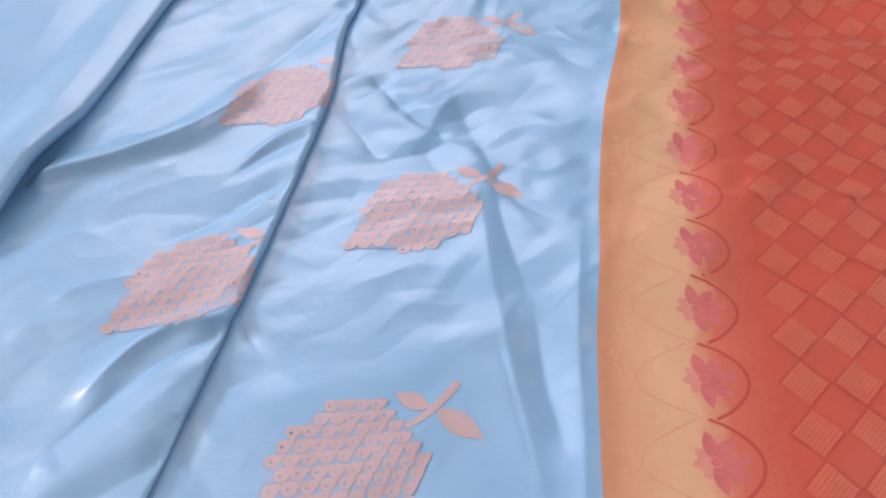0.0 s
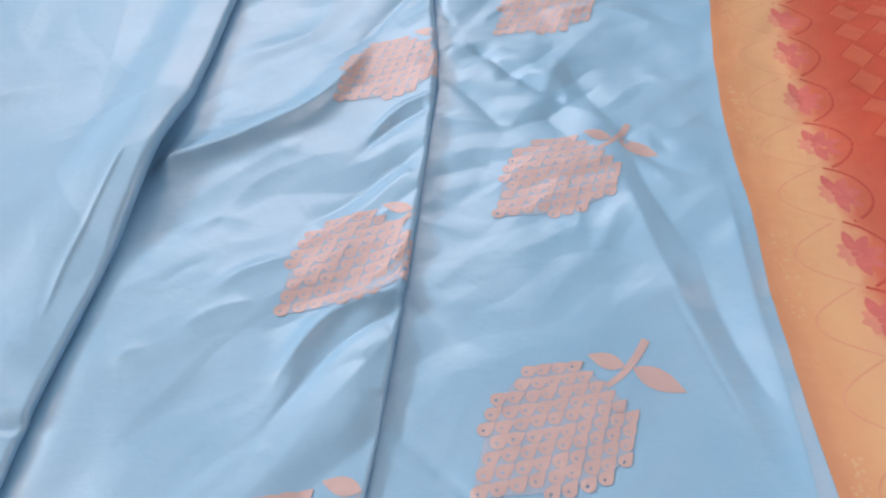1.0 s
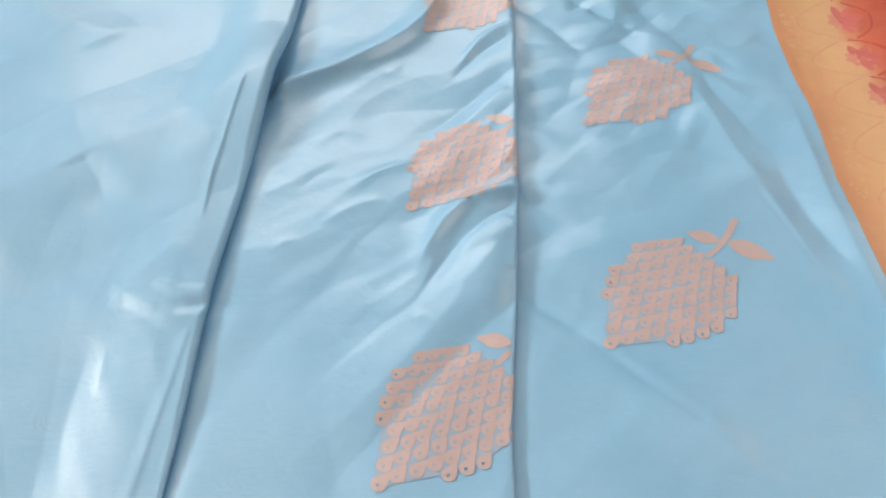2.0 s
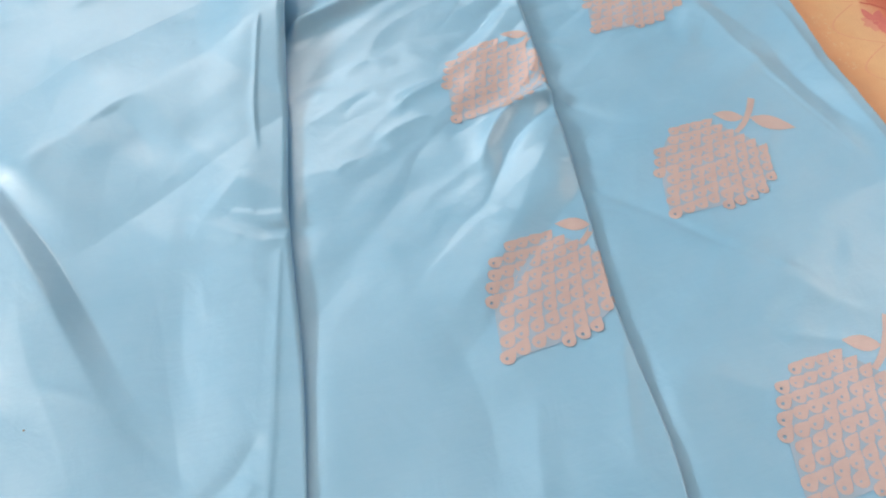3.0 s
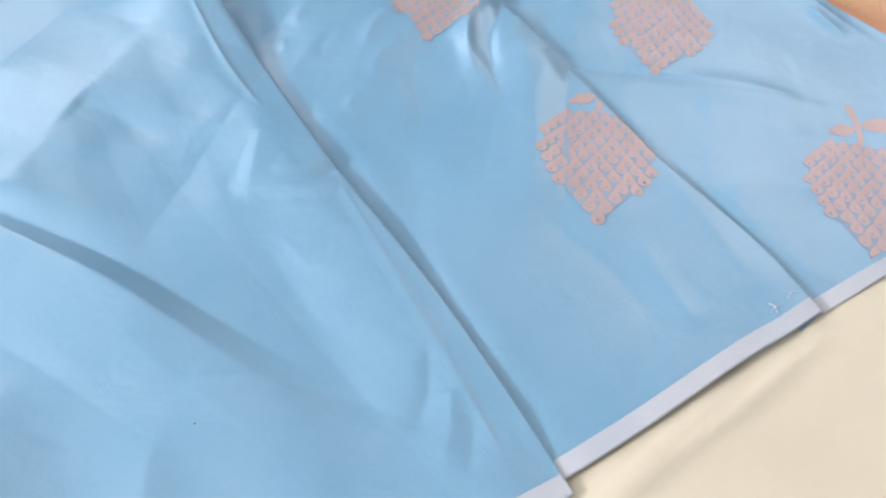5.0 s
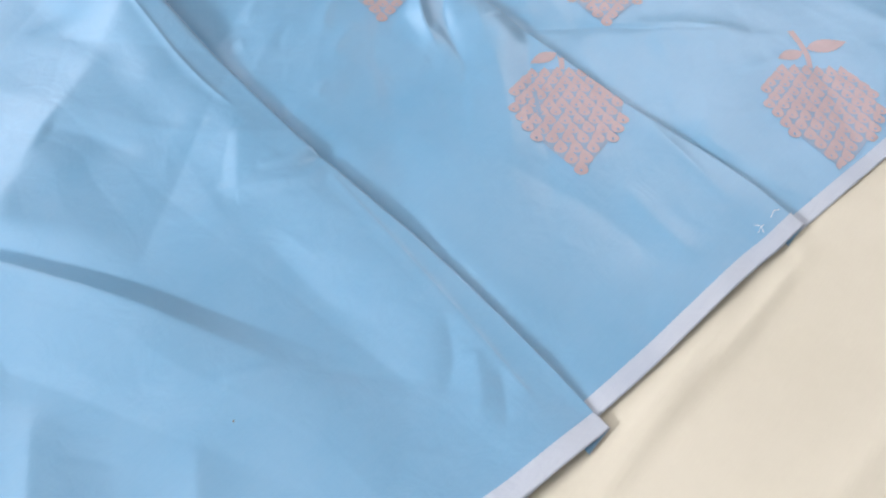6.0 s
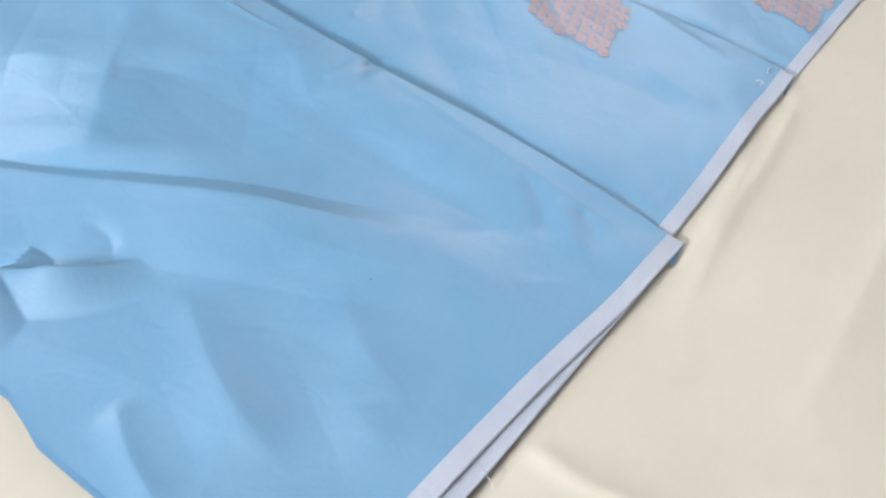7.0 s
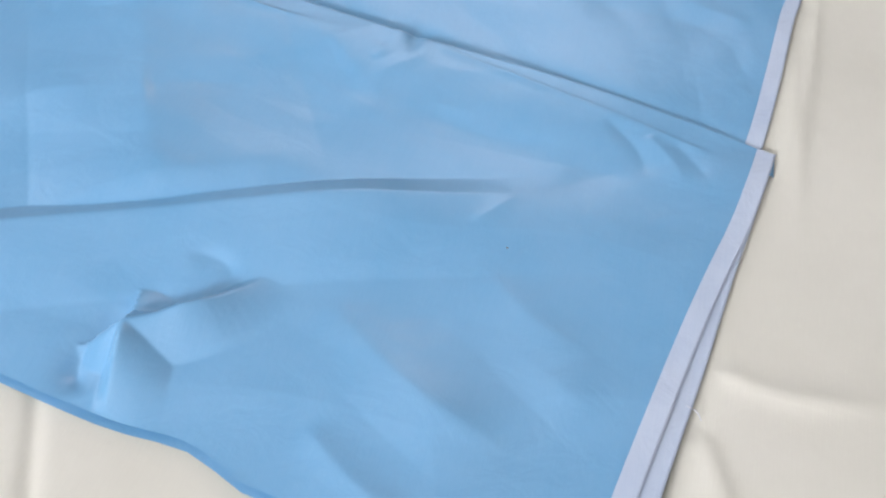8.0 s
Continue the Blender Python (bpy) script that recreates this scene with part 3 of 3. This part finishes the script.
def wall_with_unseen_window(wall, start, stop, mat):
    """A wall of four blocks round one opening, joined into one mesh."""
    along, mid, wide, high, _power = UNSEEN_WINDOWS[wall]
    a, b, c, d = along - wide / 2, along + wide / 2, mid - high / 2, mid + high / 2
    bm = bmesh.new()
    for p, q, z0, z1 in ((start, a, -0.05, H), (b, stop, -0.05, H), (a, b, -0.05, c), (a, b, d, H)):
        centre, size = ((p + q) / 2, (z0 + z1) / 2), (q - p, z1 - z0)
        if wall == "north":
            place, extent = (centre[0], Y1 + 0.1, centre[1]), (size[0], 0.2, size[1])
        else:
            place, extent = (X0 - 0.1 if wall == "west" else X1 + 0.1, *centre), (0.2, *size)
        bmesh.ops.create_cube(bm, size=1, matrix=Matrix.LocRotScale(place, None, extent))
    tagged(part("wall_" + wall, bm, mat), kind="structure")


wall_with_unseen_window("west", Y0 - 0.2, Y1 + 0.2, WALL)
# unseen openings, added to hold the two sheen lamps
wall_with_unseen_window("north", X0, X1, WALL)
wall_with_unseen_window("east", Y0, Y1 + 0.2, WALL)


# ---- the sheet under the sari ----
def bed_sheet():
    xs = np.unique(np.concatenate([np.linspace(-2.2, -0.9, 27), np.linspace(-0.9, 0.4, 330), np.linspace(0.4, 1.7, 27)]))
    ys = np.unique(np.concatenate([np.linspace(-1.9, -0.1, 37), np.linspace(-0.1, 0.75, 220), np.linspace(0.75, 2.3, 32)]))
    gx, gy = np.meshgrid(xs, ys)
    g = np.stack([gx, gy, z_bed(gx, gy)], -1)
    n, m = g.shape[:2]
    idx = np.arange(n * m).reshape(n, m)
    faces = np.stack([idx[:-1, :-1], idx[:-1, 1:], idx[1:, 1:], idx[1:, :-1]], -1).reshape(-1, 4)
    ob = part("bed_sheet", (g.reshape(-1, 3).tolist(), faces.tolist(), None), COTTON)
    tagged(ob, "cream cotton bed sheet with soft creases under the sari", "bed sheet")
    solid = ob.modifiers.new("thickness", "SOLIDIFY")
    solid.thickness, solid.offset = 0.03, -1
    return ob


bed_sheet()

# ---- the sari ----
sari = new("sari")
sari.location = (0, 0.2, 0)
tagged(sari, "pale blue silk sari, folded and wrinkled, copper motifs, red zari border", "sari")


def under(ob, parent):
    """Parents with the place kept."""
    ob.parent = parent
    ob.matrix_parent_inverse = parent.matrix_world.inverted()
    return ob


bpy.context.view_layer.update()
panel_a = under(part("folded_panel", LAYER_A.grid(250, 620), SILK), sari)
panel_b = under(part("folded_panel", LAYER_B.grid(230, 620), SILK), sari)
panel_c = under(part("folded_panel", LAYER_C.grid(330, 620), SILK), sari)
panel_c2 = under(part("lower_panel", LAYER_C2.grid(60, 60), SILK), sari)
border = under(part("border", LAYER_R.grid(200, 330, off=0.0003), BORDER, None, "wide tan and brick red zari border"), sari)
for layer, panel, wide, n in ((LAYER_A, panel_a, 0.0115, 150), (LAYER_B, panel_b, 0.0120, 150), (LAYER_C, panel_c, 0.0130, 190), (LAYER_C2, panel_c2, 0.012, 120)):
    part("hem", layer.grid(n, 8, -0.0004, wide, 0.0005, 0.0014), HEM, panel, "pale turned hem")


# ---- woven motifs ----
class Drape:
    """Collects flat shapes and lays them on a layer."""

    def __init__(self, layer, off=0.0003):
        self.layer, self.off, self.xy, self.faces = layer, off, [], []

    def add(self, pts, faces):
        base = len(self.xy)
        self.xy += [tuple(p) for p in pts]
        self.faces += [tuple(base + i for i in f) for f in faces]

    def ring(self, outer, inner):
        n = len(outer)
        self.add(list(outer) + list(inner), [(i, (i + 1) % n, n + (i + 1) % n, n + i) for i in range(n)])

    def strip(self, pts, width):
        """A ribbon along a curve; width is one number or one for each point."""
        p = np.asarray(pts)
        d = np.gradient(p, axis=0)
        d /= np.maximum(np.hypot(d[:, 0], d[:, 1]), 1e-9)[:, None]
        nrm = np.stack([-d[:, 1], d[:, 0]], -1) * (np.broadcast_to(width, len(p))[:, None] / 2)
        n = len(p)
        self.add(list(p + nrm) + list(p - nrm), [(i, n + i, n + i + 1, i + 1) for i in range(n - 1)])

    def mesh(self):
        xy = np.asarray(self.xy)
        co, ok = self.layer.drape(xy[:, 0], xy[:, 1], self.off)
        return co.tolist(), [f for f in self.faces if all(ok[i] for i in f)], None


def fruit_motif(layer, tip, turn, seed, size=1.0):
    """A drooping fruit of close-set seed-shaped scales with a stalk and two leaves; tip: the pointed lower end."""
    rnd = random.Random(seed)
    ca, sa = math.cos(radians(turn)), math.sin(radians(turn))

    def put(a, s):
        """a: along the axis from the tip; s: across it."""
        a, s = a * size, s * size
        return (tip[0] + a * ca - s * sa, tip[1] + a * sa + s * ca)

    d = Drape(layer)
    def above_hem(a, s):
        """The same place, kept clear of the turned hem."""
        x, y = put(a, s)
        return x, max(y, float(layer.hem(x)) + 0.0125)

    stalk = smooth_line([put(0.112, 0.001), put(0.130, 0.000), put(0.148, 0.003), put(0.164, 0.008)], 5)
    d.strip(stalk, np.linspace(0.0040, 0.0060, len(stalk)))
    motif = under(part("woven_motif", d.mesh(), COPPER, None, "copper-pink woven fruit with scales, stalk and leaves"), sari)

    half = curve_of([(0.000, -0.004), (0.009, 0.008), (0.0215, 0.023), (0.0335, 0.041), (0.042, 0.060), (0.0455, 0.078), (0.042, 0.094), (0.031, 0.107), (0.016, 0.116), (0.0, 0.121)])
    ground = Drape(layer, 0.0004)
    levels = np.linspace(0.004, 0.116, 17)
    span = np.linspace(-0.95, 0.95, 13)
    pts = [above_hem(v + 1.6 * (u * float(half(v))) ** 2 * (1 - k / 16), u * float(half(v))) for k, v in enumerate(levels) for u in span]
    ground.add(pts, [(13 * k + i, 13 * k + i + 1, 13 * k + i + 14, 13 * k + i + 13) for k in range(16) for i in range(12)])
    part("plain_ground", ground.mesh(), ZARI_GROUND, motif)
    # rows of scales on arcs about a point far up the stalk
    apex, reach_r, rows = 0.60, 0.598, []
    while reach_r > 0.475:
        rows.append(reach_r)
        reach_r *= 0.9820
    for row, radius in enumerate(rows):
        for k in range(-5, 6):
            p = radius * 0.0208
            fan = (k + 0.5 * (row % 2)) * 0.0208 + rnd.uniform(-0.0011, 0.0011)
            at_r = radius + rnd.uniform(-0.0006, 0.0006)
            aa, s = apex - at_r * math.cos(fan), at_r * math.sin(fan)
            if aa > 0.119 or abs(s) > float(half(aa)) + 0.001:
                continue
            aim = -fan * 2.4 + rnd.uniform(-0.10, 0.10)
            ca2, sa2 = math.cos(aim), math.sin(aim)
            hw, blunt, point = 0.43 * p * rnd.uniform(0.95, 1.05), 0.44 * p, 0.80 * p * rnd.uniform(0.93, 1.05)
            eye = p * rnd.uniform(0.065, 0.105)
            rings = ([], [], [])
            for i in range(16):
                th = 2 * math.pi * i / 16
                c, q = math.cos(th), math.sin(th)
                reach = point * c if c > 0 else blunt * c
                side = hw * q * (1.0 - 0.75 * max(c, 0.0) ** 1.3)
                for ring, f in zip(rings, (1.0, 0.62, 0.0)):
                    la, ls = (reach * f, side * f) if f else (eye * 1.25 * c - 0.0012, eye * q)
                    ring.append(above_hem(aa + la * ca2 - ls * sa2, s + la * sa2 + ls * ca2))
            e = Drape(layer, 0.0006)
            e.ring(rings[0], rings[1])
            e.ring(rings[1], rings[2])
            mesh = e.mesh()
            if mesh[1]:
                part("scale", mesh, COPPER, motif)

    def leaf(root, bend, length, wide):
        n = 10
        rim = []
        for side in (-1, 1):
            edge = []
            for i in range(n + 1):
                t = i / n
                w = side * wide * math.sin(math.pi * t ** 0.85) * 0.5
                edge.append(put(root[0] + length * t * math.cos(bend) - w * math.sin(bend), root[1] + length * t * math.sin(bend) + w * math.cos(bend)))
            rim.append(edge)
        e = Drape(layer)
        e.add(rim[0] + rim[1], [(i, i + 1, n + 2 + i, n + 1 + i) for i in range(n)])
        mesh = e.mesh()
        if mesh[1]:
            part("leaf", mesh, COPPER, motif)

    leaf((0.137, 0.003), radians(118), 0.026, 0.013)
    leaf((0.140, -0.001), radians(-72), 0.038, 0.017)


for i, (mx, my) in enumerate(((0.050, 0.212), (0.080, 0.445), (0.120, 0.684), (0.149, 0.948), (0.180, 1.19))):
    fruit_motif(LAYER_A, (mx, my), 37 - 0.5 * i, 20 + i)
for i, (mx, my) in enumerate(((-0.087, 0.357), (-0.046, 0.596), (-0.009, 0.845), (0.028, 1.090))):
    fruit_motif(LAYER_B, (mx, my), 42, 40 + i)


# ---- woven pattern of the border ----
def border_xy(dist, along):
    return float(EDGE_A(along)) + dist, along


def flower(along, seed):
    """A seven-petalled flower in a pointed oval."""
    rnd = random.Random(seed)
    cx, cy = border_xy(0.070, along)
    d = Drape(LAYER_R, 0.00045)
    for k in range(8):
        th = 2 * math.pi * (k + 0.1 * rnd.random()) / 8 + 0.05
        ln = 0.0225 if math.cos(th) > -0.5 else 0.0145
        n = 6
        left, right = [], []
        for i in range(n + 1):
            t = 0.16 + 0.84 * i / n
            w = 0.0048 * math.sin(math.pi * min(1, t * 0.95 + 0.02)) ** 0.8
            ex, ey = cx + ln * t * math.cos(th), cy + ln * t * math.sin(th)
            left.append((ex - w * math.sin(th), ey + w * math.cos(th)))
            right.append((ex + w * math.sin(th), ey - w * math.cos(th)))
        quads = [(i, n + 1 + i, n + 2 + i, i + 1) for i in range(n)]
        if math.cos(th) < -0.3:
            faded = Drape(LAYER_R, 0.0004)
            faded.add(left + right, quads)
            part("petal", faded.mesh(), ROSE_FADED, border)
        else:
            d.add(left + right, quads)
    core = [(cx + 0.0035 * math.cos(t * 0.785), cy + 0.0035 * math.sin(t * 0.785)) for t in range(8)]
    d.add(core + [(cx, cy)], [(i, (i + 1) % 8, 8) for i in range(8)])
    part("flower", d.mesh(), ROSE, border, "rose woven flower")
    for name, side, mat in (("right_arch", 1, WEAVE_LINE), ("left_arch", -1, ROSE_PALE)):
        e = Drape(LAYER_R, 0.0004)
        reach = 0.028 if side > 0 else 0.040
        pts = []
        for i in range(15):
            t = -1 + 2 * i / 14
            bow = math.cos(t * math.pi / 2) ** 0.75 if side > 0 else math.cos(t * math.pi / 2)
            pts.append((cx - 0.002 + side * (0.004 + reach * bow), cy + t * PITCH / 2))
        e.strip(pts, 0.0024 if side > 0 else 0.0014)
        part("arch", e.mesh(), mat, border)


PITCH = 0.0635
for i in range(15):
    flower(0.361 + i * PITCH, 90 + i)


def dots_band():
    d = Drape(LAYER_R, 0.0004)
    rnd = random.Random(4)
    for i in range(150):
        for k in range(4):
            if rnd.random() < 0.25:
                continue
            x, y = border_xy(0.105 + k * 0.0062 + rnd.uniform(-0.001, 0.001), 0.33 + i * 0.0062 + rnd.uniform(-0.001, 0.001))
            r = rnd.uniform(0.0007, 0.0014)
            d.add([(x - r, y - r * 0.4), (x + r * 0.6, y - r), (x + r, y + r * 0.5), (x - r * 0.5, y + r)], [(0, 1, 2, 3)])
    tagged(part("dotted_band", d.mesh(), RED_DOT, border), kind="stuff")
    e = Drape(LAYER_R, 0.0004)
    for i in range(420):
        x, y = border_xy(rnd.uniform(0.008, 0.022), 0.33 + rnd.random() * 0.95)
        if math.sin(y * 34) < 0.2:
            continue
        r = rnd.uniform(0.0008, 0.0016)
        e.add([(x - r, y - r * 0.4), (x + r * 0.6, y - r), (x + r, y + r * 0.5), (x - r * 0.5, y + r)], [(0, 1, 2, 3)])
    tagged(part("speckled_band", e.mesh(), GOLD, border), kind="stuff")


dots_band()


def basket():
    """Slanted basket weave: ribbed blocks between plain bars."""
    rib, line = Drape(LAYER_R, 0.0007), Drape(LAYER_R, 0.0006)
    f, g = np.array((0.707, 0.707)), np.array((0.62, -0.785))
    for i in range(11):
        for j in range(25):
            x, y = border_xy(0.137 + i * 0.0365, 0.350 + j * 0.0395)
            o = np.array((x, y))
            for k in range(8):
                q = o + g * (k - 3.5) * 0.0029
                t = np.linspace(-0.0125, 0.0125, 6)[:, None]
                rib.strip(q + f * t, 0.0024)
            for side in (-1, 1):
                q = o + g * side * 0.0124
                t = np.linspace(-0.0135, 0.0135, 6)[:, None]
                line.strip(q + f * t, 0.0014 if side < 0 else 0.0010)
            q = o + f * (0.0140 if (i + j) % 2 else -0.0140)
            t = np.linspace(-0.013, 0.036, 9)[:, None]
            line.strip(q + g * t, 0.0010)
    tagged(part("ribbed_weave", rib.mesh(), RED_SHEEN, border), kind="stuff")
    tagged(part("outline_weave", line.mesh(), WEAVE_LINE, border), kind="stuff")


basket()


# ---- loose threads and stitches ----
def thread(panel, layer, pts, thick=0.0007):
    line = smooth_line([p[:2] for p in pts], 6)
    lift = np.interp(np.linspace(0, 1, len(line)), np.linspace(0, 1, len(pts)), [p[2] for p in pts])
    cu = bpy.data.curves.new("loose_thread", "CURVE")
    cu.dimensions, cu.bevel_depth, cu.bevel_resolution = "3D", thick / 2, 1
    sp = cu.splines.new("POLY")
    sp.points.add(len(line) - 1)
    zs = layer.z(line[:, 0], line[:, 1])
    for q, (x, y), z, l in zip(sp.points, line, zs, lift):
        q.co = (x, y, z + l, 1)
    tmp = bpy.data.objects.new("tmp", cu)
    me = bpy.data.meshes.new_from_object(tmp)
    bpy.data.objects.remove(tmp)
    me.name = "loose_thread"
    me.materials.append(THREAD)
    ob = new("loose_thread", me)
    ob.parent = panel
    return ob


thread(panel_b, LAYER_B, [(-0.054, 0.2295, 0.0008), (-0.050, 0.2305, 0.002), (-0.045, 0.2302, 0.0008)], 0.0005)
thread(panel_b, LAYER_B, [(-0.0495, 0.235, 0.001), (-0.0495, 0.231, 0.003), (-0.0515, 0.2265, 0.001)], 0.0005)
thread(panel_b, LAYER_B, [(-0.036, 0.2295, 0.001), (-0.030, 0.2305, 0.002), (-0.025, 0.2285, 0.001)], 0.0005)
thread(panel_c2, LAYER_C2, [(-0.466, 0.268, 0.001), (-0.468, 0.262, 0.001), (-0.471, 0.258, -0.003)], 0.0006)


def stitching():
    """A broken line of stitches along the inner side of the lower hem."""
    rnd = random.Random(12)
    d = Drape(LAYER_C2, 0.0009)
    x = -0.545
    while x < -0.285:
        ln = rnd.uniform(0.0025, 0.0042)
        xs = np.linspace(x, x + ln, 3)
        d.strip(np.stack([xs, HEM_C(xs) - 0.0013], -1), 0.0007)
        x += ln + rnd.uniform(0.0012, 0.0030)
    tagged(under(part("stitching", d.mesh(), STITCH), sari), kind="stuff")


stitching()


def lint(x, y, z, size, label):
    bm = bmesh.new()
    bmesh.ops.create_icosphere(bm, subdivisions=2, radius=size)
    for v in bm.verts:
        v.co.x *= 1.0 + 0.5 * math.sin(v.co.y * 2000)
        v.co.z *= 0.45
    ob = part("lint", bm, LINT)
    ob.location = (x, y, z + size * 0.4)
    tagged(ob, label, "lint")


lint(-0.388, 0.3945, float(z_c(-0.388, 0.3945)), 0.0007, "tiny brown lint speck on the blue silk")
